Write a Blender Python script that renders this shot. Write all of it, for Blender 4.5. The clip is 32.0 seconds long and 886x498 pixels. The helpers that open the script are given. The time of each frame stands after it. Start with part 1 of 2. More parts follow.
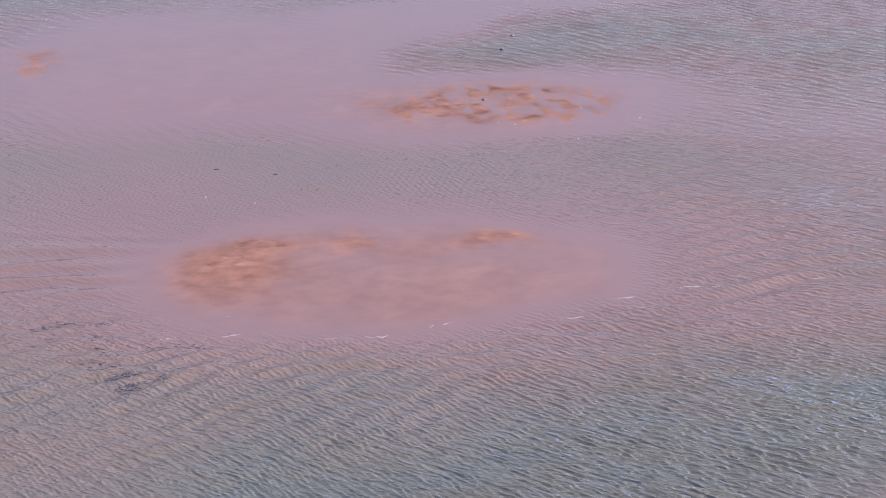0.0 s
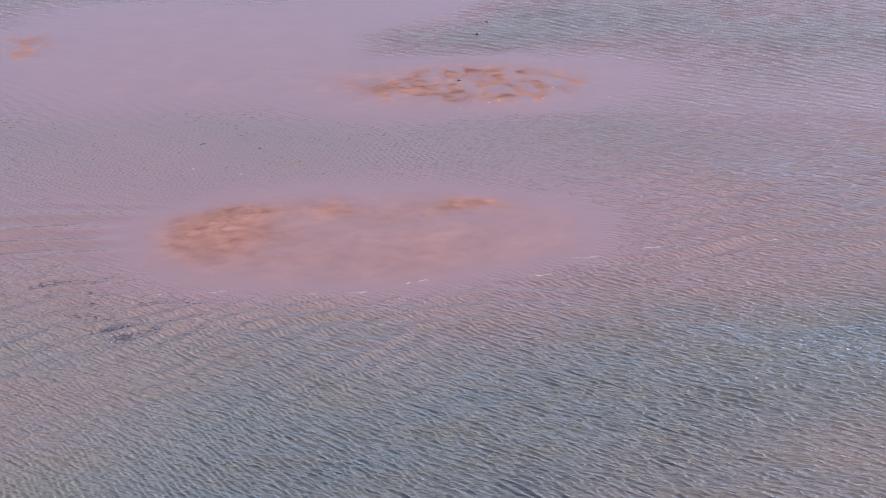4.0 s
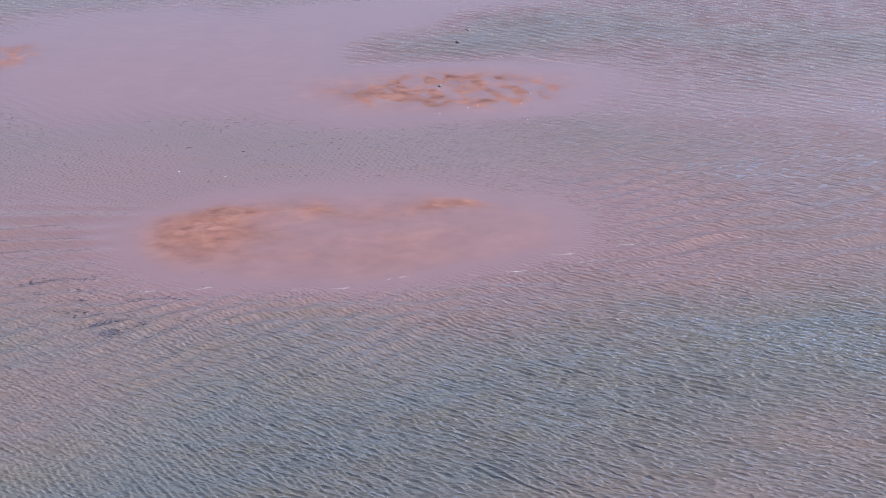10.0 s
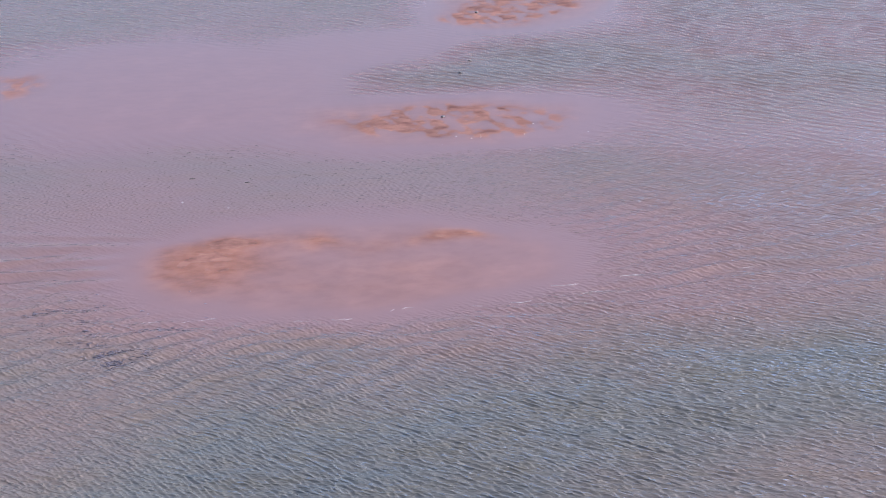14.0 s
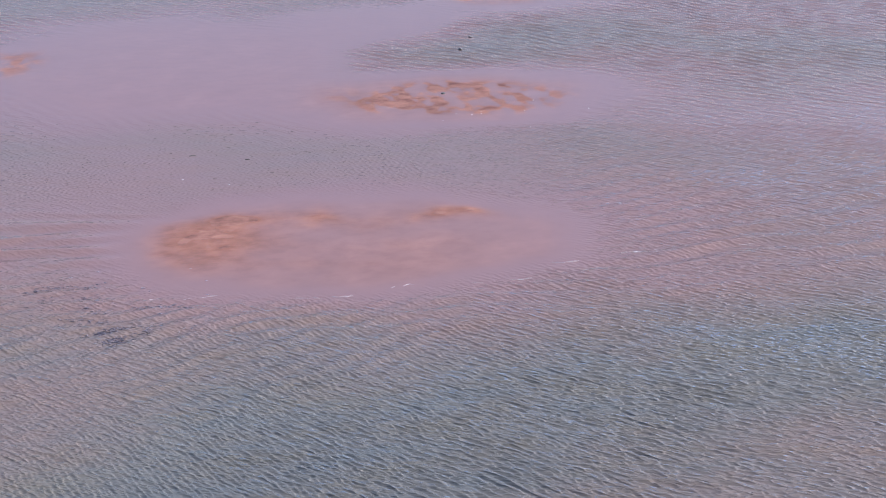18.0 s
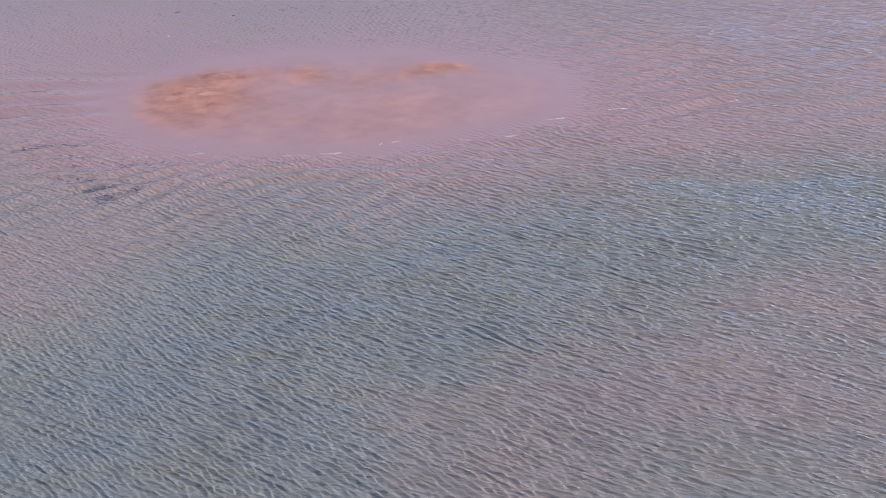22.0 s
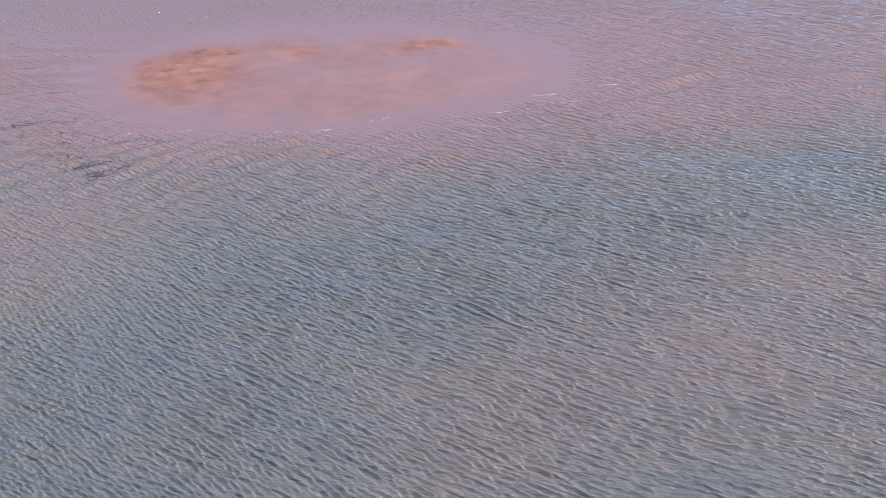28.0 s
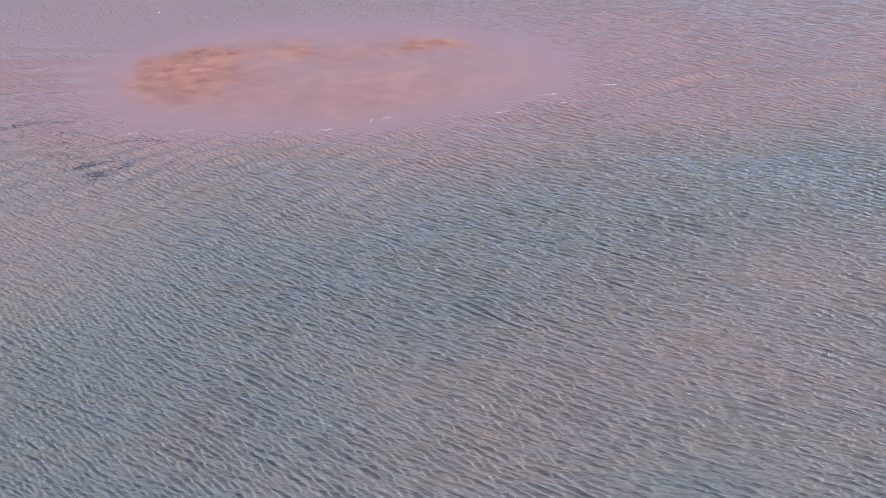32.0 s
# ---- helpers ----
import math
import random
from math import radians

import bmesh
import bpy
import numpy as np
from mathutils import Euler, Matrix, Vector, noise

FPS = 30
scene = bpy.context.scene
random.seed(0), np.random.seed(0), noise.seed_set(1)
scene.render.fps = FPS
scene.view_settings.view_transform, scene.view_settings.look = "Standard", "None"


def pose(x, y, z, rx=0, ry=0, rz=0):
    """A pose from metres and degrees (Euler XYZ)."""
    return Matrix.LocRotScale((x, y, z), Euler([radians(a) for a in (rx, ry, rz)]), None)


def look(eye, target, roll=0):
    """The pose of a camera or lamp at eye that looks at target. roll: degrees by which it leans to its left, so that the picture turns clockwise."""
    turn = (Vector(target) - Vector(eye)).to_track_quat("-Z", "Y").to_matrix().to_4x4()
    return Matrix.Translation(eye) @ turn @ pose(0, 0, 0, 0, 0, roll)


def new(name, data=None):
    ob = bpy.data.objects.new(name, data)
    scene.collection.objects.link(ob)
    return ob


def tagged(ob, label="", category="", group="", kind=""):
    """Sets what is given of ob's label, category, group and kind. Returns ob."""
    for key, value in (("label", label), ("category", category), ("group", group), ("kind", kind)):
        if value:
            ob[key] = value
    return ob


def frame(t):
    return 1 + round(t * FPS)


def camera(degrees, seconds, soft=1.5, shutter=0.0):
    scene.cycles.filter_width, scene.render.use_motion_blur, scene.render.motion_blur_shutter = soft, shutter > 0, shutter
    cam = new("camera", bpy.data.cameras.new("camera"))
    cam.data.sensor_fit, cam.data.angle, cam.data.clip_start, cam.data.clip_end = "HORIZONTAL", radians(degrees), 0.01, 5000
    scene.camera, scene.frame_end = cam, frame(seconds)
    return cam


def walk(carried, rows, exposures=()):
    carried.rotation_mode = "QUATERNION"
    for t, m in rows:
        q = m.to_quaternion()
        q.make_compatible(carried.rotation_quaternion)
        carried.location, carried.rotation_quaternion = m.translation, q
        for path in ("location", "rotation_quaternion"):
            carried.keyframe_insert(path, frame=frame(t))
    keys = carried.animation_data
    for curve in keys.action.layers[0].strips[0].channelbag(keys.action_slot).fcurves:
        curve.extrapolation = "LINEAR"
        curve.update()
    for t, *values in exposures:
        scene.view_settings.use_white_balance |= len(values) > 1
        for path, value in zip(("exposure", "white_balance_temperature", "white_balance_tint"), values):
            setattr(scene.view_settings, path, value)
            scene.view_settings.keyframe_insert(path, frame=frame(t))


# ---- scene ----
# ---------------------------------------------------------------- camera and flight
cam = camera(36, 32.0, soft=0.6)

# seconds, x, y, z, downward tilt, lean, turn to the right (degrees)
FLIGHT = [
    (0.0, 6.85, -93.56, 42.86, 23.923, -0.140, -1.399),
    (0.5, 6.93, -94.23, 42.74, 23.948, -0.112, -1.309),
    (1.0, 7.03, -94.90, 42.64, 23.893, -0.069, -1.113),
    (1.5, 7.07, -95.66, 42.60, 23.806, -0.047, -0.935),
    (2.0, 7.09, -96.43, 42.54, 23.742, -0.030, -0.830),
    (2.5, 7.21, -97.33, 42.47, 23.677, -0.014, -0.781),
    (4.5, 7.52, -100.92, 42.31, 23.886, 0.038, -0.503),
    (5.0, 7.60, -101.66, 42.24, 24.142, 0.029, -0.382),
    (5.5, 7.69, -102.36, 42.18, 24.397, 0.095, -0.102),
    (6.0, 7.80, -102.99, 42.15, 24.379, 0.113, 0.036),
    (6.5, 7.84, -103.18, 42.19, 24.227, 0.161, 0.114),
    (7.0, 7.81, -103.31, 42.27, 24.041, 0.138, 0.098),
    (7.5, 7.88, -103.29, 42.32, 23.862, 0.134, 0.095),
    (8.0, 7.87, -103.33, 42.31, 23.661, 0.138, 0.084),
    (8.5, 7.87, -103.34, 42.32, 23.489, 0.109, 0.086),
    (9.0, 7.88, -103.29, 42.36, 23.335, 0.095, 0.078),
    (9.5, 7.84, -103.28, 42.35, 23.229, 0.083, 0.122),
    (10.0, 7.88, -103.28, 42.36, 23.171, 0.090, 0.120),
    (10.5, 7.89, -103.26, 42.38, 23.047, 0.048, 0.119),
    (11.0, 7.88, -103.25, 42.38, 22.868, 0.036, 0.117),
    (11.5, 7.89, -103.24, 42.40, 22.725, 0.061, 0.111),
    (12.0, 7.87, -103.23, 42.39, 22.552, 0.020, 0.084),
    (12.5, 7.85, -103.22, 42.42, 22.424, -0.021, 0.010),
    (13.0, 7.84, -103.22, 42.42, 22.270, -0.029, 0.002),
    (13.5, 7.83, -103.20, 42.44, 22.106, -0.017, 0.006),
    (15.5, 7.77, -103.21, 42.47, 21.503, -0.031, 0.019),
    (16.0, 7.78, -103.16, 42.50, 21.368, -0.123, -0.019),
    (16.5, 7.75, -103.19, 42.50, 21.209, -0.086, -0.013),
    (17.0, 7.76, -103.19, 42.47, 21.286, -0.058, 0.000),
    (17.5, 7.76, -103.21, 42.49, 22.043, -0.108, -0.006),
    (18.0, 7.71, -103.23, 42.48, 22.919, -0.058, 0.034),
    (18.5, 7.77, -103.34, 42.45, 23.811, -0.097, 0.040),
    (19.0, 7.81, -103.46, 42.41, 24.715, -0.077, 0.075),
    (19.5, 7.82, -103.58, 42.42, 25.697, -0.058, 0.170),
    (20.0, 7.91, -103.62, 42.45, 26.744, 0.011, 0.197),
    (20.5, 7.95, -103.67, 42.52, 27.820, 0.014, 0.289),
    (21.0, 8.00, -103.78, 42.58, 28.646, -0.025, 0.363),
    (21.5, 8.02, -103.75, 42.56, 28.643, -0.033, 0.326),
    (22.0, 8.07, -103.79, 42.56, 28.828, 0.019, 0.389),
    (22.5, 8.11, -103.78, 42.56, 29.065, 0.013, 0.476),
    (23.0, 8.15, -103.79, 42.57, 29.316, 0.033, 0.571),
    (23.5, 8.19, -103.83, 42.58, 29.598, 0.040, 0.620),
    (24.0, 8.24, -103.84, 42.58, 29.644, 0.120, 0.641),
    (24.5, 8.27, -103.87, 42.59, 29.669, 0.048, 0.647),
    (25.0, 8.31, -103.85, 42.58, 29.683, 0.139, 0.650),
    (25.5, 8.30, -103.86, 42.59, 29.712, 0.055, 0.648),
    (27.5, 8.30, -103.91, 42.62, 29.815, 0.053, 0.685),
    (28.0, 8.30, -103.91, 42.63, 29.827, 0.053, 0.680),
    (28.5, 8.30, -103.94, 42.64, 29.828, 0.050, 0.673),
    (29.0, 8.30, -103.93, 42.63, 29.833, 0.048, 0.683),
    (29.5, 8.29, -103.94, 42.64, 29.857, 0.028, 0.693),
    (30.0, 8.30, -103.94, 42.64, 29.859, 0.065, 0.701),
    (30.5, 8.30, -103.98, 42.66, 29.857, 0.078, 0.709),
    (31.0, 8.31, -103.96, 42.66, 29.832, 0.061, 0.713),
    (31.5, 8.30, -103.97, 42.66, 29.833, 0.051, 0.692),
    (32.0, 8.31, -103.98, 42.67, 29.836, 0.049, 0.681),
]


def flight_pose(x, y, z, tilt, lean, turn):
    return pose(x, y, z, 90 - tilt, 0, -turn) @ pose(0, 0, 0, 0, 0, lean)


walk(cam, [(t, flight_pose(*p)) for t, *p in FLIGHT], [(0.0, 1.57, 6240, 18), (5.0, 1.55, 6020, 17), (8.0, 1.55, 6010, 17), (16.0, 1.52, 5980, 18), (22.0, 1.62, 6000, 15.5), (32.0, 1.66, 6000, 14.5)])

# ---------------------------------------------------------------- daylight
SUN_FROM = Vector((1.0, 0.05, 0.0)).normalized()
SUN_HEIGHT = 33.0
world = bpy.data.worlds.new("sky")
scene.world = world
world.use_nodes = True
wn = world.node_tree
sky = wn.nodes.new("ShaderNodeTexSky")
sky.sky_type = "NISHITA"
sky.sun_disc = False
sky.sun_elevation = radians(SUN_HEIGHT)
sky.sun_rotation = math.atan2(SUN_FROM.x, SUN_FROM.y)
sky.air_density, sky.dust_density, sky.ozone_density = 1.0, 4.0, 3.2
wn.nodes["Background"].inputs["Strength"].default_value = 0.096
wn.links.new(sky.outputs["Color"], wn.nodes["Background"].inputs["Color"])
sun = new("sun", bpy.data.lights.new("sun", "SUN"))
sun.data.energy, sun.data.angle, sun.data.color = 2.6, radians(0.53), (1.0, 0.95, 0.88)
sun.matrix_world = look(SUN_FROM * 100 * math.cos(radians(SUN_HEIGHT)) + Vector((0, 0, 100 * math.sin(radians(SUN_HEIGHT)))), (0, 0, 0))

# ---------------------------------------------------------------- lie of the flats
rng = np.random.default_rng(7)
LATTICE = rng.random((256, 256))


def value_noise(x, y):
    xi, yi = np.floor(x).astype(int), np.floor(y).astype(int)
    fx, fy = x - xi, y - yi
    fx, fy = fx * fx * (3 - 2 * fx), fy * fy * (3 - 2 * fy)
    a, b = LATTICE[xi % 256, yi % 256], LATTICE[(xi + 1) % 256, yi % 256]
    c, d = LATTICE[xi % 256, (yi + 1) % 256], LATTICE[(xi + 1) % 256, (yi + 1) % 256]
    return (a + (b - a) * fx) * (1 - fy) + (c + (d - c) * fx) * fy


def fbm(x, y, octaves=4):
    """Uneven ground between about -1 and 1."""
    total, weight = 0, 0
    for o in range(octaves):
        total = total + (value_noise(x * 2 ** o + 17 * o, y * 2 ** o + 31 * o) * 2 - 1) * 0.5 ** o
        weight += 0.5 ** o
    return total / weight * 1.6


def step(v, a, b):
    u = np.clip((v - a) / (b - a), 0, 1)
    return u * u * (3 - 2 * u)


def oval(x, y, cx, cy, a, b, turn=0.0):
    """Distance from the middle of an oval, 1 on its rim."""
    c, s = math.cos(radians(turn)), math.sin(radians(turn))
    u, v = (x - cx) * c + (y - cy) * s, (y - cy) * c - (x - cx) * s
    return np.hypot(u / a, v / b)


def ridge(x, y, points, width):
    """1 along a line through the points, fading over the width."""
    best = np.full(np.shape(x), 1e9)
    for (ax, ay), (bx, by) in zip(points, points[1:]):
        dx, dy = bx - ax, by - ay
        k = np.clip(((x - ax) * dx + (y - ay) * dy) / (dx * dx + dy * dy), 0, 1)
        best = np.minimum(best, np.hypot(x - ax - k * dx, y - ay - k * dy))
    return np.exp(-(best / width) ** 2)


def water_depth(x, y):
    """Metres of water over the sand; negative where the sand stands dry."""
    wx, wy = x + 2.2 * fbm(x / 9, y / 9, 3), y + 1.6 * fbm(x / 9 + 50, y / 9 + 20, 3)
    d = 0.26 + 0.07 * fbm(x / 22 + 5, y / 14 + 9, 4)
    d = d + 0.24 * step(-wy, 24, 46)
    # deep runs
    d = d + 0.37 * ridge(wx, wy, [(-18, -58), (-9, -44), (-2, -34), (13, -28), (27, -23), (60, -18)], 9.6)
    d = d + 0.13 * ridge(wx, wy, [(12, 61), (24, 68), (38, 66), (51, 61), (90, 50)], 9.0)
    d = d + 0.04 * ridge(wx, wy, [(-90, 108), (-40, 100), (0, 118)], 13.0)
    d = d + 0.35 * ridge(wx, wy, [(-10, -66), (20, -60), (50, -58)], 7.0)
    # shoals and banks
    shoal = lambda r, inner, outer: 1 - step(r, inner, outer)
    d = d + (0.30 - d) * 0.2 * ridge(wx, wy, [(14, -45), (22, -42.5), (31, -40)], 2.6)
    d = d + (0.045 - d) * 0.97 * shoal(oval(wx, wy, -26, 54, 27, 27, 20), 0.6, 1.25)
    d = d + (0.05 - d) * 0.9 * shoal(oval(wx, wy, -2, 74, 15, 13, 30), 0.4, 1.35)
    d = d + (0.03 - d) * shoal(oval(wx, wy, 9, 39.5, 20.5, 11, 4), 0.65, 1.5)
    d = d + (0.03 - d) * shoal(oval(wx, wy, 19.5, 102, 17, 25, -20), 0.65, 1.4)
    d = d + (0.16 - d) * 0.6 * shoal(oval(wx, wy, 44, 32, 26, 9, -8), 0.4, 1.4)
    main = oval(wx, wy, 0.3, -0.6, 19.0, 11.0, 7)
    d = d + (0.13 - d) * 0.6 * shoal(oval(wx, wy, 1, -1.0, 32, 15, 7), 0.65, 1.35)
    d = d + 0.1 * ridge(wx, wy, [(-34, -20), (-14, -19), (-4, -21)], 6.0)
    d = d + (0.034 - d) * shoal(main, 0.72, 1.3)
    # sand that breaks the surface
    wisp = fbm(x / 4.2 + 3 + y / 20, y / 1.9 + 8, 5)
    curl = fbm(x / 1.9 + 13, y / 1.2 + 2, 4)
    speck = fbm(x / 0.8 + 7, y / 0.9 + 3, 3)
    blotch = fbm(x / 2.6 + 1, y / 4.2 + 6, 4)
    dry = 0.040 * shoal(oval(wx, wy, -12.9, -1.3, 9.9, 7.6, 8), 0.5, 1.08) * (0.82 + 0.2 * blotch + 0.1 * curl + 0.06 * speck)
    dry = dry + 0.034 * ridge(wx, wy, [(-8, 3.4), (-3, 3.6), (-1, 5.2), (2.5, 3.2), (6, 4.6), (11, 5.4)], 1.7) * (0.8 + 0.4 * wisp + 0.35 * blotch)
    dry = dry + 0.016 * shoal(oval(wx, wy, 1.5, -4, 13, 5.6, 4), 0.3, 1.2) * (0.75 + 0.4 * wisp)
    # drying patches on the far banks, each a metre or two across
    spots = fbm(x / 1.3 + 40 + y / 9, y / 1.7 + 11, 3) + 0.3 * fbm(x / 0.7 + 4, y / 0.9 + 1, 2)
    patch = step(spots, -0.4, 0.35)
    dry = dry + 0.040 * shoal(oval(wx, wy, 9.5, 39.8, 13.6, 6.4, 5), 0.7, 1.1) * patch
    dry = dry + 0.046 * shoal(oval(wx, wy, 19.5, 103, 9, 20, -24), 0.65, 1.1) * step(spots, -0.45, 0.3)
    dry = dry + 0.048 * shoal(oval(wx, wy, -46, 53, 8, 8.5, 0), 0.5, 1.15) * step(spots, -0.6, 0.4)
    return d - dry


def grid_mesh(name, xs, ys, z):
    """A sheet of quads over the vertices xs, ys, z (rows by columns)."""
    rows, cols = xs.shape
    me = bpy.data.meshes.new(name)
    me.vertices.add(rows * cols)
    me.vertices.foreach_set("co", np.stack([xs, ys, z], -1).astype(np.float32).ravel())
    i = np.arange((rows - 1) * cols).reshape(rows - 1, cols)[:, :-1].ravel()
    loops = np.stack([i, i + 1, i + cols + 1, i + cols], 1)
    me.loops.add(loops.size)
    me.loops.foreach_set("vertex_index", loops.astype(np.int32).ravel())
    me.polygons.add(len(loops))
    me.polygons.foreach_set("loop_start", np.arange(0, loops.size, 4, dtype=np.int32))
    me.polygons.foreach_set("use_smooth", np.ones(len(loops), dtype=bool))
    me.update(calc_edges=True)
    return me


def stretch(near, far=2600.0, n=14):
    """Ever wider steps from a near edge out to the horizon."""
    return near + (far - near) * (np.arange(1, n + 1) / n) ** 3


# ---------------------------------------------------------------- materials
def material(name):
    m = bpy.data.materials.new(name)
    m.use_nodes = True
    t = m.node_tree
    return m, t.nodes, t.links, t.nodes["Principled BSDF"]


def ramp(nodes, stops):
    r = nodes.new("ShaderNodeValToRGB")
    while len(r.color_ramp.elements) < len(stops):
        r.color_ramp.elements.new(0.5)
    for e, (p, c) in zip(r.color_ramp.elements, stops):
        e.position, e.color = p, (*c, 1)
    return r


def noise_node(nodes, links, coord, scale, detail=4, stretch_xyz=(1, 1, 1), turn=0.0, rough=0.55, ridged=False):
    """Noise drawn out along a line that lies at turn degrees."""
    mp = nodes.new("ShaderNodeMapping")
    mp.vector_type = "TEXTURE"
    mp.inputs["Scale"].default_value = [1 / v for v in stretch_xyz]
    mp.inputs["Rotation"].default_value = (0, 0, radians(turn))
    links.new(coord, mp.inputs["Vector"])
    n = nodes.new("ShaderNodeTexNoise")
    n.inputs["Scale"].default_value, n.inputs["Detail"].default_value, n.inputs["Roughness"].default_value = scale, detail, rough
    if ridged:
        n.noise_type = "RIDGED_MULTIFRACTAL"
        n.inputs["Offset"].default_value, n.inputs["Gain"].default_value = 0.9, 1.5
    links.new(mp.outputs["Vector"], n.inputs["Vector"])
    return n


def mixed(nodes, links, kind, fac, a, b):
    m = nodes.new("ShaderNodeMix")
    m.data_type, m.blend_type = "RGBA", kind
    for socket, v in ((m.inputs[0], fac), (m.inputs[6], a), (m.inputs[7], b)):
        if isinstance(v, (int, float)):
            socket.default_value = v
        elif isinstance(v, tuple):
            socket.default_value = (*v, 1)
        else:
            links.new(v, socket)
    return m.outputs[2]


def math_node(nodes, links, op, a, b=0.0, clamp=False):
    m = nodes.new("ShaderNodeMath")
    m.operation, m.use_clamp = op, clamp
    for socket, v in zip(m.inputs, (a, b)):
        if isinstance(v, (int, float)):
            socket.default_value = v
        else:
            links.new(v, socket)
    return m.outputs[0]


def sand_colour(n, l, co, mottled):
    """Red-brown sand: broad tone, wisps and grain."""
    broad = noise_node(n, l, co, 0.22, 5)
    fine = noise_node(n, l, co, 0.75, 5, (0.7, 1.1, 1), 12)
    grain = noise_node(n, l, co, 60, 3)
    base = ramp(n, [(0.3, (0.150, 0.080, 0.066)), (0.55, (0.210, 0.110, 0.087)), (0.75, (0.270, 0.144, 0.110))])
    l.new(broad.outputs["Fac"], base.inputs["Fac"])
    streak = ramp(n, [(0.34, (0.52, 0.46, 0.5)), (0.56, (1, 1, 1))])
    l.new(fine.outputs["Fac"], streak.inputs["Fac"])
    col = mixed(n, l, "MULTIPLY", mottled, base.outputs["Color"], streak.outputs["Color"])
    return mixed(n, l, "OVERLAY", 0.25, col, grain.outputs["Color"]), grain.outputs["Fac"]


def sand_material():
    m, n, l, p = material("wet_red_sand")
    co = n.new("ShaderNodeTexCoord").outputs["Object"]
    col, grain = sand_colour(n, l, co, 1.0)
    l.new(col, p.inputs["Base Color"])
    p.inputs["Roughness"].default_value = 0.8
    p.inputs["Specular IOR Level"].default_value = 0.1
    ripple = noise_node(n, l, co, 5.0, 3, (0.45, 1.6, 1), 20)
    h = math_node(n, l, "ADD", ripple.outputs["Fac"], math_node(n, l, "MULTIPLY", grain, 0.15))
    b = n.new("ShaderNodeBump")
    b.inputs["Strength"].default_value, b.inputs["Distance"].default_value = 0.15, 0.03
    l.new(h, b.inputs["Height"])
    l.new(b.outputs["Normal"], p.inputs["Normal"])
    return m


def water_material():
    """Silty tidal water: a film over the sand in the shallows, cloudy where it is deep, with a glossy rippled skin."""
    m, n, l, p = material("silty_water")
    n.remove(p)
    co = n.new("ShaderNodeTexCoord").outputs["Object"]
    depth = n.new("ShaderNodeAttribute")
    depth.attribute_name = "depth"
    d = depth.outputs["Fac"]
    cloud = noise_node(n, l, co, 0.09, 5, (0.7, 1.4, 1), -12)
    silt = noise_node(n, l, co, 0.6, 5, (0.5, 1.5, 1), -15)
    shift = math_node(n, l, "MULTIPLY", math_node(n, l, "SUBTRACT", cloud.outputs["Fac"], 0.5), 0.5)
    shift = math_node(n, l, "ADD", shift, math_node(n, l, "MULTIPLY", math_node(n, l, "SUBTRACT", silt.outputs["Fac"], 0.5), 0.3))
    murk_depth = math_node(n, l, "MULTIPLY", d, math_node(n, l, "ADD", shift, 1.0))
    body = ramp(n, [(0.02, (0.177, 0.1145, 0.1180)), (0.15, (0.1600, 0.1030, 0.1025)), (0.32, (0.133, 0.0995, 0.090)), (0.58, (0.101, 0.0985, 0.0905)), (1.0, (0.083, 0.0885, 0.0870))])
    l.new(murk_depth, body.inputs["Fac"])
    # drifts of olive silt and clearer, bluer water
    drift = noise_node(n, l, co, 0.33, 4, (0.35, 1.3, 1), 9)
    tint = ramp(n, [(0.36, (0.93, 0.985, 1.02)), (0.5, (1, 1, 1)), (0.64, (1.0, 0.965, 0.89))])
    l.new(drift.outputs["Fac"], tint.inputs["Fac"])
    clouded = mixed(n, l, "MULTIPLY", math_node(n, l, "MULTIPLY", d, 1.6, True), body.outputs["Color"], tint.outputs["Color"])
    # how much of the sand below is hidden
    hide = math_node(n, l, "SUBTRACT", 1.0, math_node(n, l, "POWER", 2.718, math_node(n, l, "MULTIPLY", d, -36.0)), True)
    col = mixed(n, l, "MIX", hide, sand_colour(n, l, co, 0.45)[0], clouded)
    # small ripples on the back of the modelled waves
    r1 = noise_node(n, l, co, 3.2, 1.5, (0.25, 1.15, 1), -9, 0.5)
    r2 = noise_node(n, l, co, 1.7, 1.5, (0.35, 1.2, 1), -28, 0.5)
    r3 = noise_node(n, l, co, 5.0, 1.5, (0.2, 1.2, 1), -16, 0.5)
    crest = noise_node(n, l, co, 1.25, 1, (0.36, 1.4, 1), -29, 0.5, ridged=True)
    rip = math_node(n, l, "ADD", r1.outputs["Fac"], r2.outputs["Fac"])
    rip = math_node(n, l, "ADD", rip, math_node(n, l, "MULTIPLY", r3.outputs["Fac"], 0.3))
    rip = math_node(n, l, "ADD", rip, math_node(n, l, "MULTIPLY", crest.outputs["Fac"], 0.75))
    rough_water = n.new("ShaderNodeAttribute")
    rough_water.attribute_name = "chop"
    bump = n.new("ShaderNodeBump")
    bump.inputs["Distance"].default_value = 0.10
    l.new(math_node(n, l, "MULTIPLY", rough_water.outputs["Fac"], 1.0), bump.inputs["Strength"])
    l.new(rip, bump.inputs["Height"])
    diffuse = n.new("ShaderNodeBsdfDiffuse")
    l.new(col, diffuse.inputs["Color"])
    # light that comes back out of the silt is scattered below the surface and follows the ripples only in part
    up = n.new("ShaderNodeCombineXYZ")
    up.inputs["Z"].default_value = 1.0
    soft = n.new("ShaderNodeMix")
    soft.data_type = "VECTOR"
    soft.inputs[0].default_value = 0.85
    l.new(up.outputs[0], soft.inputs[4])
    l.new(bump.outputs["Normal"], soft.inputs[5])
    l.new(soft.outputs[1], diffuse.inputs["Normal"])
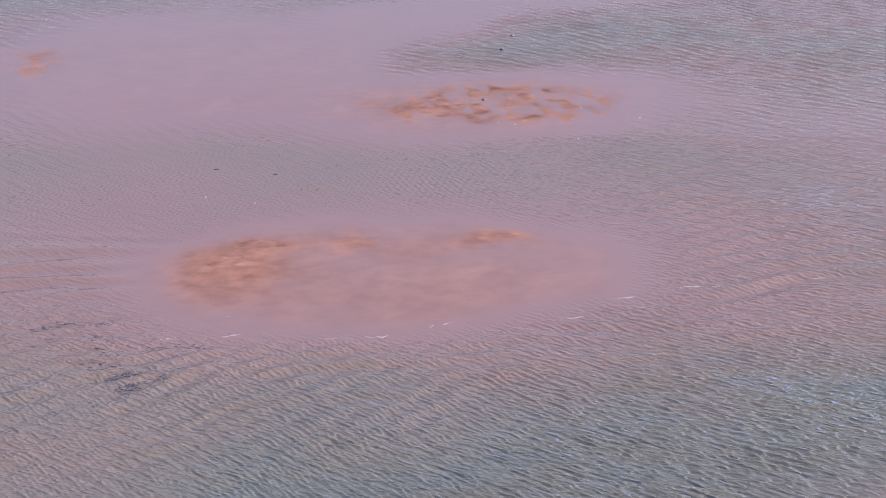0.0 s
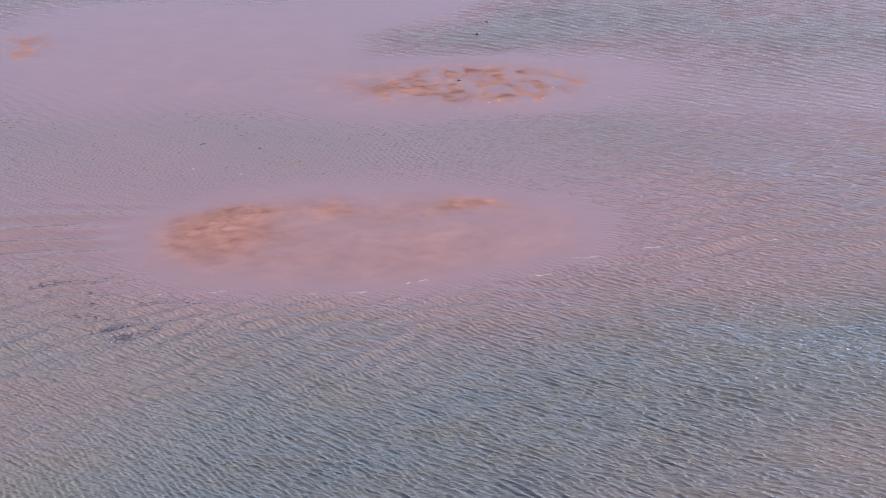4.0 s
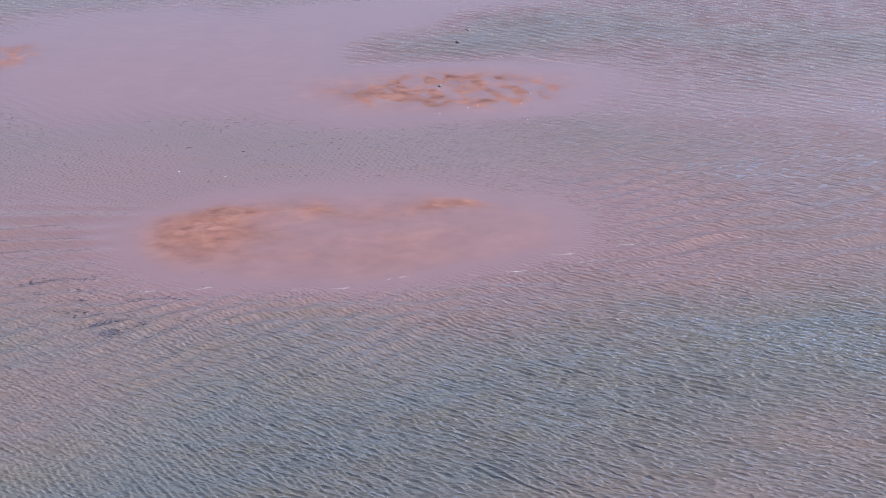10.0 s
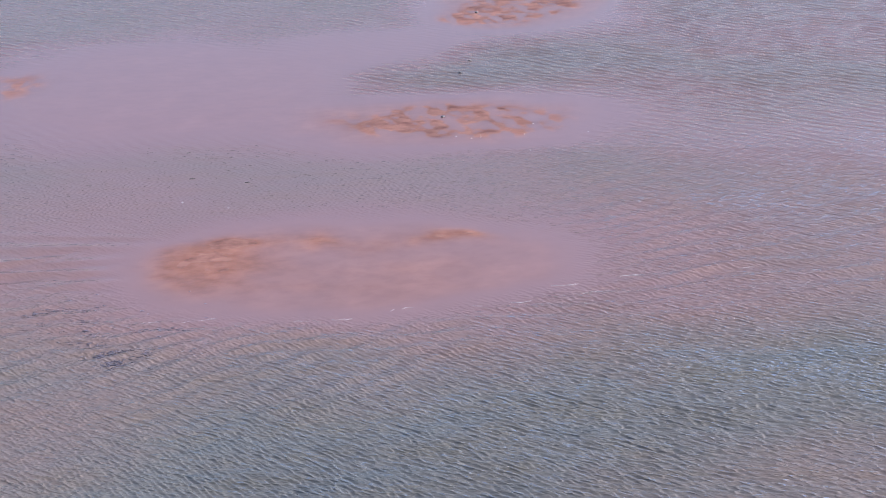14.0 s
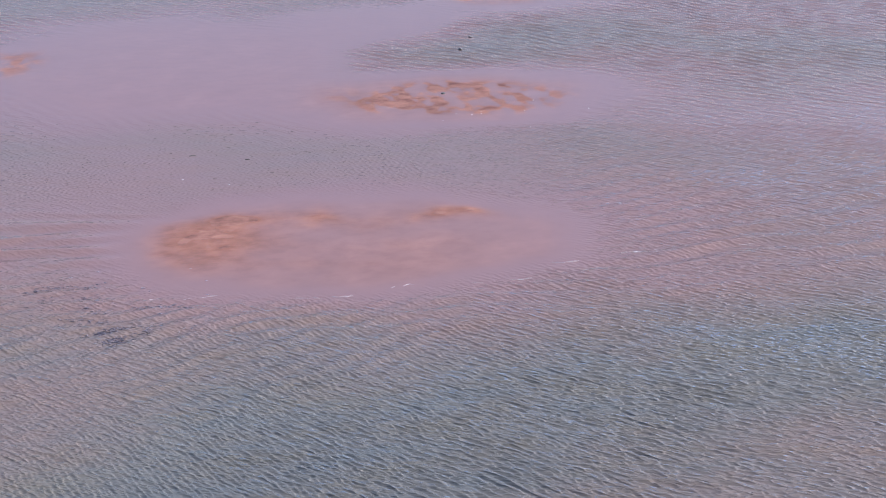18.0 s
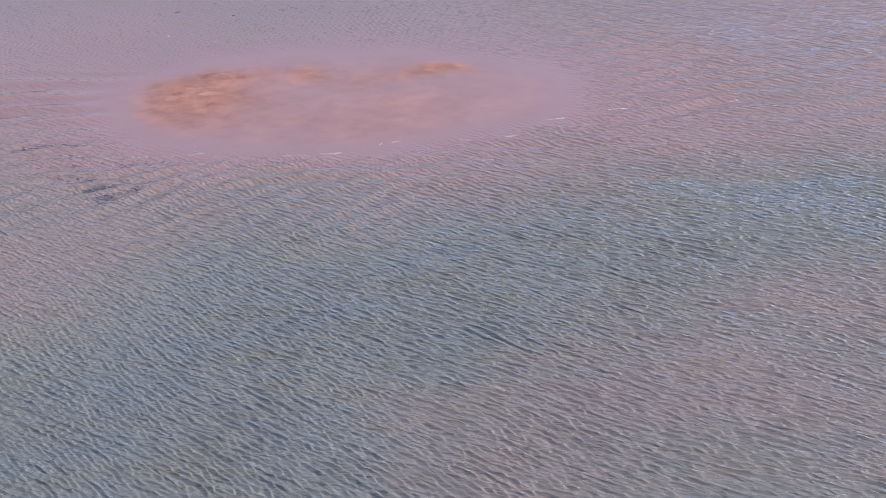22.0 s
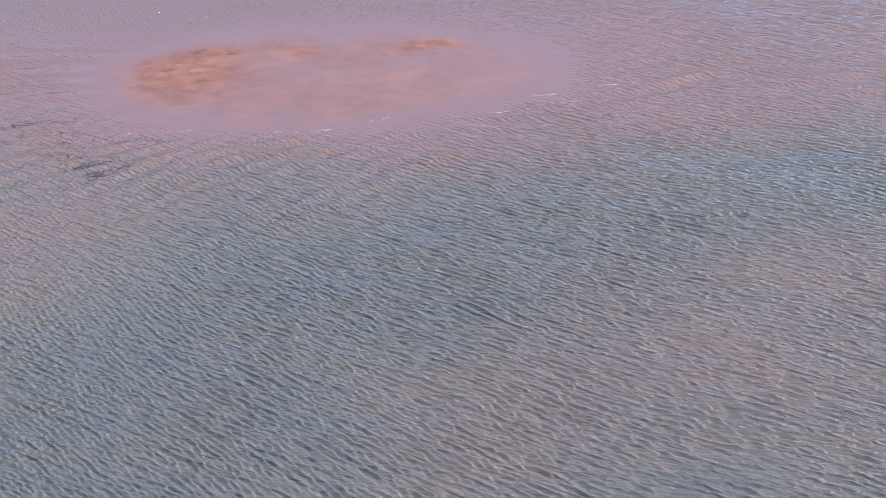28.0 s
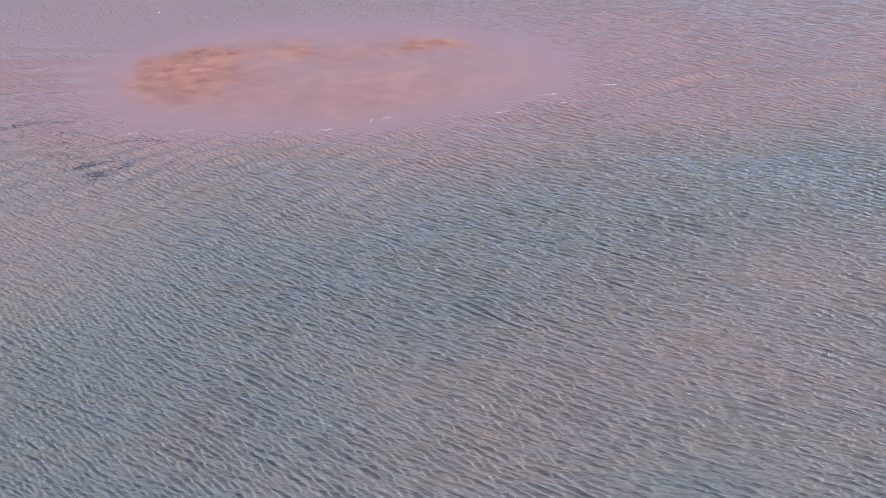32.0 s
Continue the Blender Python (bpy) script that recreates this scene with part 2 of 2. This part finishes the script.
    gloss = n.new("ShaderNodeBsdfGlossy")
    gloss.inputs["Roughness"].default_value = 0.02
    l.new(bump.outputs["Normal"], gloss.inputs["Normal"])
    fres = n.new("ShaderNodeFresnel")
    fres.inputs["IOR"].default_value = 1.34
    l.new(bump.outputs["Normal"], fres.inputs["Normal"])
    film = math_node(n, l, "MULTIPLY", fres.outputs[0], math_node(n, l, "MULTIPLY", d, 25.0, True))
    skin = n.new("ShaderNodeMixShader")
    l.new(film, skin.inputs[0])
    l.new(diffuse.outputs[0], skin.inputs[1])
    l.new(gloss.outputs[0], skin.inputs[2])
    l.new(skin.outputs[0], n["Material Output"].inputs["Surface"])
    return m


def plain(name, dark, light, rough, scale, metal=0.0):
    m, n, l, p = material(name)
    co = n.new("ShaderNodeTexCoord").outputs["Object"]
    a = noise_node(n, l, co, scale, 5)
    r = ramp(n, [(0.3, dark), (0.7, light)])
    l.new(a.outputs["Fac"], r.inputs["Fac"])
    l.new(r.outputs["Color"], p.inputs["Base Color"])
    p.inputs["Roughness"].default_value = rough
    b = n.new("ShaderNodeBump")
    b.inputs["Strength"].default_value, b.inputs["Distance"].default_value = 0.5, 0.01
    l.new(a.outputs["Fac"], b.inputs["Height"])
    l.new(b.outputs["Normal"], p.inputs["Normal"])
    return m


SAND, WATER = sand_material(), water_material()
WEED = plain("dark_wet_weed", (0.055, 0.052, 0.080), (0.125, 0.113, 0.150), 0.35, 18)
WOOD = plain("waterlogged_wood", (0.02, 0.016, 0.014), (0.09, 0.07, 0.055), 0.6, 25)
STONE = plain("dark_stone", (0.03, 0.03, 0.033), (0.10, 0.09, 0.09), 0.5, 12)
SHELL = plain("bleached_shell", (0.62, 0.60, 0.57), (0.82, 0.80, 0.77), 0.45, 30)
FOAM = plain("sea_foam", (0.362, 0.310, 0.310), (0.673, 0.646, 0.646), 0.8, 14)

# ---------------------------------------------------------------- the sand, one sheet to the horizon
gx, gy = np.arange(-72, 88.01, 0.34), np.arange(-66, 128.01, 0.4)
gx = np.concatenate([-stretch(72)[::-1], gx, stretch(88)])
gy = np.concatenate([-stretch(66)[::-1], gy, stretch(128)])
X, Y = np.meshgrid(gx, gy)
ground = new("ground", grid_mesh("ground", X, Y, -water_depth(X, Y) - 0.002))
ground.data.materials.append(SAND)
tagged(ground, "red-brown tidal sand flats, wet, with low banks just awash", "sand flat", kind="structure")

# ---------------------------------------------------------------- the water, modelled ripple by ripple
wy = np.concatenate([np.arange(-62, -25, 0.068), np.arange(-25, 30, 0.087), np.arange(30, 60, 0.15), np.arange(60, 126, 0.23)])
wy = np.concatenate([-stretch(62)[::-1], wy, stretch(126)])
half = 2 + 0.365 * np.hypot(np.clip(wy, -62, 126) + 104, 42.5)
u = np.linspace(-1, 1, 761)
side = (stretch(80) - 80) / 2520
X = 8 + half[:, None] * u[None, :]
X = np.concatenate([X[:, :1] - side[::-1] * 2500, X, X[:, -1:] + side * 2500], 1)
Y = np.repeat(wy[:, None], X.shape[1], 1)
DEPTH = water_depth(X, Y)
CHOP = step(DEPTH, 0.035, 0.22) * (0.88 + 0.26 * step(DEPTH, 0.3, 0.75))
inside = (1 - step(np.abs(X - 8) / half[:, None], 0.99, 1.03)) * (step(Y, -63, -61) * (1 - step(Y, 122, 126)))


def wave_train(count, longest, shortest, heading, spread, steep, seed):
    """Short-crested waves: (kx, ky, height, phase) for each."""
    r = np.random.default_rng(seed)
    made = []
    for i in range(count):
        length = longest * (shortest / longest) ** ((i + r.random()) / count)
        k, a = 2 * math.pi / length, radians(heading) + r.normal() * radians(spread)
        made.append((k * math.cos(a), k * math.sin(a), steep * math.sqrt(2 / count) / k, r.random() * 6.283))
    return made


def add_waves(train, where, sharp=0.8, even=0.5, bend=None, lean=0.0):
    """Adds a train; the water is drawn together under the crests, which makes them narrow, and they lean over downwind.
    even: how far the groups are levelled out."""
    global DX, DY, DZ
    z, px, py, c, q = (np.zeros(X.shape, np.float32) for _ in range(5))
    for kx, ky, h, ph in train:
        arg = (kx * WXP + ky * (WYP if bend is None else bend) + ph).astype(np.float32)
        k, co, si = math.hypot(kx, ky), np.cos(arg), np.sin(arg)
        z += h * co
        px += (h * kx / k) * (sharp * si - lean * co)
        py += (h * ky / k) * (sharp * si - lean * co)
        c += h * k * co
        q += h * k * si
    mean = sum(h * h * (kx * kx + ky * ky) for kx, ky, h, _ in train)
    level = where / np.sqrt(1 - even + even * (0.15 + (c * c + q * q) / mean))
    DZ += level * z
    DX -= level * px
    DY -= level * py


DX, DY, DZ = (np.zeros(X.shape, np.float32) for _ in range(3))
WXP, WYP = X + 0.9 * fbm(X / 11, Y / 11, 2), Y + 0.9 * fbm(X / 11 + 9, Y / 11 + 4, 2)
gusts = 0.95 + 0.2 * fbm(X / 14 + 2, Y / 9 + 7, 3)
near_left = (1 - step(X, -15, -2)) * (1 - step(Y, -9, -2))
behind = np.exp(-(((X - 6) / 13) ** 2 + ((Y - 17) / 8) ** 2))
far_left = (1 - step(X, -20, -13)) * step(X, -44, -24) * step(Y, -11, -6) * (1 - step(Y, 0, 8))
right_side = step(X, 13, 26) * np.exp(-((Y - 3) / 17) ** 2)
shore = np.exp(-((oval(X, Y, 0.5, -1.2, 19.5, 10.0, 7) - 1.45) / 0.42) ** 2) * (1 - step(Y, 0, 4))
lee = 1 - 0.8 * np.exp(-(((X + 19) / 23) ** 2 + ((Y - 17) / 13) ** 4)).astype(np.float32)
base = (CHOP * inside * gusts).astype(np.float32)
WXP, WYP, near_left, behind = (v.astype(np.float32) for v in (WXP, WYP, near_left, behind))
far_left, right_side, shore = (v.astype(np.float32) for v in (far_left, right_side, shore))
wind = base * (1 - 0.5 * near_left) * (1 - 0.8 * behind) * (1 - 0.5 * far_left) * lee
shallow = ((1 - step(DEPTH, 0.22, 0.42)) * (1 - 0.7 * step(X, 0, 16))).astype(np.float32)
# the wind waves swing round as they run into the shallows beside the bank
cross = np.clip(X, -24, 28)
refracted = (WYP + (0.25 * cross - 0.011 * cross * cross + (X - cross) * (0.25 - 0.022 * cross)) * (1 - step(Y, -8, 50))).astype(np.float32)
open_side = (step(X, 2, 18) * (1 - step(Y, 10, 40))).astype(np.float32)
far_shore = ((1 - step(X, -12, 12)) * step(Y, 66, 84)).astype(np.float32)
mid, far, back = (step(Y, p, q).astype(np.float32) for p, q in ((-12, 12), (14, 32), (24, 60)))
add_waves(wave_train(38, 0.55, 0.31, 53, 16, 0.50, 1), wind * (1 - 0.6 * shallow) * (1 - 0.7 * back) * (0.94 + 0.3 * open_side), 0.35, 0.7, refracted, 1.1)
add_waves(wave_train(20, 0.37, 0.23, 64, 18, 0.26, 8), wind * (1 - 0.6 * mid) * (1 - far), 0.5, 0.6, refracted, 0.6)
add_waves(wave_train(28, 0.42, 0.25, 56, 26, 0.46, 17), wind * shallow * (1 - far), 0.45, 0.65, refracted, 0.9)
# cross chop in the lee of the bank, with no heading of its own
add_waves(wave_train(40, 0.52, 0.30, 75, 100, 0.32, 21), base * (1 - lee) * (1 - 0.7 * far), 0.6, 0.6)
add_waves(wave_train(16, 0.23, 0.15, 80, 14, 0.22, 6), base * lee * (1 - mid), 0.5)
add_waves(wave_train(12, 0.7, 0.28, 128, 26, 0.16, 2), base * near_left, 0.7)
add_waves(wave_train(14, 0.62, 0.26, 36, 18, 0.24, 3), base * behind, 0.75)
add_waves(wave_train(24, 1.8, 0.8, 60, 13, 0.22, 7), wind * (0.35 * mid + 0.65 * back) * (1 - 0.6 * far_shore) * (1 - 0.7 * behind), 0.5, 0.5, None, -0.6)
# swell that fans out round both ends of the bank
fan = lambda side, cx, cy, reach: (cy + (WYP - cy) * reach / (reach + np.clip(side * (X - cx), 0, 60))).astype(np.float32)
fan_left, fan_right = fan(-1, -14, 3, 42), fan(1, 16, -14, 48)
add_waves(wave_train(5, 2.5, 1.7, 91, 2, 0.24, 4), base * far_left, 0.9, 0.5, fan_left)
add_waves(wave_train(6, 3.0, 1.9, 92, 2, 0.17, 14), base * right_side, 0.8, 0.5, fan_right)
add_waves(wave_train(5, 2.6, 1.4, 103, 6, 0.18, 5), base * shore)
slant = (1 - step(X, 2, 16)) * np.exp(-((Y + 20) / 9.5) ** 2)
add_waves(wave_train(6, 2.6, 1.5, 133, 6, 0.12, 10), base * slant.astype(np.float32), 0.9)
surf = np.exp(-((Y + 4.5 - 0.12 * (X - 20)) / 3.6) ** 2) * step(X, 11, 19) * (1 - step(X, 48, 64))
add_waves(wave_train(4, 2.3, 1.7, 95, 2, 0.42, 9), base * (surf * step(DEPTH, 0.12, 0.24)).astype(np.float32), 1.1, 0.4, fan_right)
water = new("water", grid_mesh("water", X + DX, Y + DY, DZ))
for key, values in (("depth", np.clip(DEPTH, 0, 2)), ("chop", CHOP * (1 - 0.5 * step(Y, -30, 4)) * (1 - 0.5 * step(Y, 8, 45)) * lee)):
    layer = water.data.attributes.new(key, "FLOAT", "POINT")
    layer.data.foreach_set("value", values.astype(np.float32).ravel())
water.data.materials.append(WATER)
tagged(water, "shallow silty tidal water, wind-rippled, pink over sand and grey-green in the runs", "water", kind="structure")


# ---------------------------------------------------------------- loose things
def part(name, bm, mat, parent=None, label="", m=None):
    """Links a bmesh as one mesh object, under a thing if one is given."""
    me = bpy.data.meshes.new(name)
    bm.to_mesh(me)
    bm.free()
    me.materials.append(mat)
    for p in me.polygons:
        p.use_smooth = True
    ob = new(name, me)
    if parent is not None:
        ob.parent = parent
    if m is not None:
        ob.matrix_basis = m
    return tagged(ob, label) if label else ob


def tube(bm, points, radii, sides=6):
    """A tapering limb along the points."""
    rings = []
    for i, (p, rad) in enumerate(zip(points, radii)):
        a, b = Vector(points[max(i - 1, 0)]), Vector(points[min(i + 1, len(points) - 1)])
        q = (b - a).to_track_quat("Z", "Y")
        rings.append([bm.verts.new(Vector(p) + q @ Vector((rad * math.cos(t), rad * math.sin(t), 0)))
                      for t in (6.28318 * k / sides for k in range(sides))])
    for r0, r1 in zip(rings, rings[1:]):
        for k in range(sides):
            bm.faces.new((r0[k], r0[(k + 1) % sides], r1[(k + 1) % sides], r1[k]))
    bm.faces.new(rings[0][::-1])
    bm.faces.new(rings[-1])


def frond(bm, r, start, heading, length, width):
    """One strap of weed, waving along the surface, with a thickness."""
    n, x, y = 7, *start
    left, right, low = [], [], []
    for i in range(n):
        f = i / (n - 1)
        heading += r.uniform(-0.35, 0.35)
        x, y = x + math.cos(heading) * length / n, y + math.sin(heading) * length / n
        w = width * (0.35 + math.sin(math.pi * min(f * 0.8 + 0.2, 1))) * 0.5
        z = 0.004 + 0.014 * math.sin(f * 6 + x * 3)
        nx, ny = -math.sin(heading) * w, math.cos(heading) * w
        left.append(bm.verts.new((x + nx, y + ny, z)))
        right.append(bm.verts.new((x - nx, y - ny, z)))
        low.append(bm.verts.new((x, y, z - 0.04)))
    for i in range(n - 1):
        bm.faces.new((left[i], right[i], right[i + 1], left[i + 1]))
        bm.faces.new((right[i], low[i], low[i + 1], right[i + 1]))
        bm.faces.new((low[i], left[i], left[i + 1], low[i + 1]))


def surface_z(x, y):
    """Height of what lies uppermost there, still water or sand."""
    return max(0.0, float(-water_depth(np.array([x]), np.array([y]))[0]))


def weed_clump(x, y, size, seed, fronds=6):
    """A tuft of floating weed: a holdfast knot with straps trailing from it."""
    r = random.Random(seed)
    thing = new("seaweed_clump")
    thing.location = (x, y, surface_z(x, y))
    bm = bmesh.new()
    bmesh.ops.create_icosphere(bm, subdivisions=2, radius=size * 0.16)
    for v in bm.verts:
        v.co *= 1 + 0.5 * noise.noise(v.co * (6 / size) + Vector((seed, 0, 0)))
        v.co.z = v.co.z * 0.5 + size * 0.03
    part("holdfast", bm, WEED, thing)
    for k in range(fronds):
        bm = bmesh.new()
        frond(bm, r, (0, 0), r.uniform(-0.7, 0.7) + (math.pi if r.random() < 0.5 else 0), size * r.uniform(0.35, 0.65), size * 0.16)
        part("frond", bm, WEED, thing)
    return tagged(thing, "small dark tuft of seaweed afloat on silty shallows", "seaweed", group="seaweed tufts off the bank")


def weed_bed(x, y, long, wide, turn, count, seed):
    """Many dark straps awash, too tangled to count."""
    r = random.Random(seed)
    bm = bmesh.new()
    for k in range(count):
        u, v = r.gauss(0, 0.45), r.gauss(0, 0.45)
        frond(bm, r, (u * long, v * wide), r.gauss(0, 0.5), r.uniform(0.14, 0.42), r.uniform(0.02, 0.06))
    ob = part("weed_bed", bm, WEED, None, m=pose(x, y, 0.0, 0, 0, turn))
    return tagged(ob, "dark tangled bed of weed just awash in shallow water", "seaweed", kind="stuff")


def stick(x, y, length, turn, seed):
    r = random.Random(seed)
    thing = new("driftwood_stick")
    thing.matrix_basis = pose(x, y, surface_z(x, y) + 0.015, 0, 0, turn)
    bm = bmesh.new()
    pts = [(length * (k / 6 - 0.5), r.uniform(-0.02, 0.02), 0.02 + 0.02 * math.sin(k)) for k in range(7)]
    tube(bm, pts, [0.035, 0.042, 0.04, 0.036, 0.03, 0.022, 0.012])
    part("stem", bm, WOOD, thing)
    bm = bmesh.new()
    tube(bm, [pts[3], (pts[3][0] + 0.12, 0.09, 0.07), (pts[3][0] + 0.2, 0.13, 0.1)], [0.02, 0.015, 0.007])
    part("side_branch", bm, WOOD, thing)
    return tagged(thing, "short dark waterlogged stick lying in calm shallows", "driftwood", group="sticks on the flats")


def stone(x, y, size, seed, label):
    bm = bmesh.new()
    bmesh.ops.create_icosphere(bm, subdivisions=3, radius=size * 0.5)
    for v in bm.verts:
        v.co *= 1 + 0.28 * noise.noise(v.co * (2.2 / size) + Vector((seed * 3.1, 0, 0)))
        v.co = Vector((v.co.x * 1.25, v.co.y * 0.85, v.co.z * 0.6))
    ob = part("stone", bm, STONE, None, m=pose(x, y, surface_z(x, y) + size * 0.12, 0, 0, seed * 47))
    return tagged(ob, label, "stone", group="stones on the flats")


def foam_line(x0, y0, x1, y1, seed, thick=0.09):
    """The broken white crest of a small wave: one ragged ribbon of froth along a bowed line."""
    r = random.Random(seed)
    bm = bmesh.new()
    length = math.hypot(x1 - x0, y1 - y0)
    n = int(length / 0.05) + 4
    on, rings = 0.0, []
    for k in range(n):
        f = k / (n - 1)
        on = 0.8 * on + 0.2 * r.gauss(0, 1.6)
        w = thick * (0.03 + math.sin(math.pi * f) ** 0.5 * max(0.0, 1.3 * on)) * r.uniform(0.7, 1.2)
        px = x0 + (x1 - x0) * f
        py = y0 + (y1 - y0) * f + 0.12 * math.sin(f * 4 + seed) + r.gauss(0, 0.028)
        rings.append([bm.verts.new((px + c * 0.2 * w, py + c * w, 0.008 + h * (0.02 + 0.45 * w) * r.uniform(0.7, 1.1)))
                      for c, h in ((-1, -0.4), (-0.6, 0.7), (0, 1), (0.6, 0.7), (1, -0.4))])
    for p, q in zip(rings, rings[1:]):
        for k in range(4):
            bm.faces.new((p[k], q[k], q[k + 1], p[k + 1]))
    ob = part("foam_streak", bm, FOAM)
    return tagged(ob, "thin broken line of white foam on a small breaking wave", "foam", group="foam along the bank")


# where small waves break along the seaward edge of the bank: stretches of shore, each with a few dashes of foam
breaks = [(-16.6, -12.9, -12.4, -12.2, 3), (-12.0, -12.1, -8.7, -11.8, 3), (-3.4, -12.3, 1.1, -11.7, 4), (3.2, -10.3, 5.5, -9.7, 2),
          (9.4, -9.6, 14.6, -8.5, 2), (17.2, -7.2, 21.4, -6.4, 2), (15.2, -5.5, 19.2, -5.0, 2), (21.4, -3.6, 27.5, -2.9, 3), (30.0, -2.0, 33.0, -1.7, 1)]
picker = random.Random(41)
for i, (x0, y0, x1, y1, count) in enumerate(breaks):
    for k in range(count):
        f = (k + picker.uniform(0.1, 0.7)) / count
        g = min(1.0, f + picker.choice((0.14, 0.22, 0.35, 0.5)))
        off = picker.gauss(0, 0.12)
        foam_line(x0 + (x1 - x0) * f, y0 + (y1 - y0) * f + off, x0 + (x1 - x0) * g, y0 + (y1 - y0) * g + off,
                  seed=100 + 10 * i + k, thick=picker.uniform(0.018, 0.04))

weed_bed(-15.5, -18.3, 1.5, 1.7, 10, 210, 1)
weed_bed(-13.4, -17.2, 3.2, 0.9, 9, 110, 2)
weed_bed(-20.4, -10.4, 3.2, 1.2, 6, 95, 3)
weed_bed(-17.6, -15.4, 2.2, 1.1, 18, 90, 4)
weed_bed(-13.0, -13.6, 1.9, 0.5, 8, 60, 5)
weed_bed(-20.2, -13.0, 3.4, 1.6, 8, 60, 6)
tufts = [(-20.6, -8.3, 0.5), (-18.8, -7.2, 0.32), (-14.7, -10.2, 0.42), (-14.1, -10.8, 0.3), (-16.4, -12.8, 0.5), (-18.1, -13.7, 0.4),
         (-22.5, -10.8, 0.6), (-19.0, -10.4, 0.35), (-10.2, -8.9, 0.25), (-11.8, -6.6, 0.22), (-16.9, -10.6, 0.35), (-21.7, -13.2, 0.45),
         (-12.6, -14.6, 0.35), (-24.0, -6.5, 0.35), (-9.7, -11.4, 0.28), (-19.6, -15.6, 0.45), (-23.4, -14.9, 0.5), (-17.8, -9.2, 0.25)]
for i, (x, y, size) in enumerate(tufts):
    weed_clump(x, y, size, 60 + i, 5)
stick(-16.1, 20.1, 0.6, 24, 5)
stick(-10.7, 19.0, 0.42, 12, 6)
stone(7.83, 40.95, 0.42, 1, "dark wet stone half sunk in red sand")
stone(12.69, 94.56, 0.55, 2, "dark stone on a far red sandbank")
stone(9.95, 60.0, 0.4, 3, "dark stone standing out of calm shallows")
stone(11.25, 66.0, 0.4, 4, "dark stone standing out of rippled shallows")


def shell(x, y, size, seed):
    """A bleached shell lying open side down: a fan-shaped dome with ribs and a beak."""
    r = random.Random(seed)
    bm = bmesh.new()
    rings, sides = [], 16
    for k in range(1, 5):
        f = k / 4
        ring = []
        for j in range(sides):
            a = 6.28318 * j / sides
            rad = size * 0.5 * f * (1 + 0.05 * (j % 2) * f) * (0.8 + 0.2 * math.sin(a))
            ring.append(bm.verts.new((rad * math.cos(a) * 1.1, rad * math.sin(a) + size * 0.12 * (1 - f), size * 0.3 * (1 - f * f))))
        rings.append(ring)
    top = bm.verts.new((0, size * 0.14, size * 0.31))
    for j in range(sides):
        bm.faces.new((top, rings[0][j], rings[0][(j + 1) % sides]))
        for p, q in zip(rings, rings[1:]):
            bm.faces.new((p[j], q[j], q[(j + 1) % sides], p[(j + 1) % sides]))
    bm.faces.new(rings[-1][::-1])
    ob = part("white_shell", bm, SHELL, None, m=pose(x, y, surface_z(x, y) + 0.004, 0, 0, r.uniform(0, 360)))
    return tagged(ob, "small bleached white shell on wet red sand", "shell", group="white shells on the flats")


shells = [(7.8, 31.1), (9.2, 33.7), (10.8, 33.1), (11.8, 34.2), (11.8, 33.5), (17.6, 38.4), (16.4, 34.6), (23.2, 35.4), (16.7, 29.0), (-11.5, 12.2), (-15.9, 13.5)]
for i, (x, y) in enumerate(shells):
    shell(x, y, 0.11 + 0.03 * (i % 3), 300 + i)
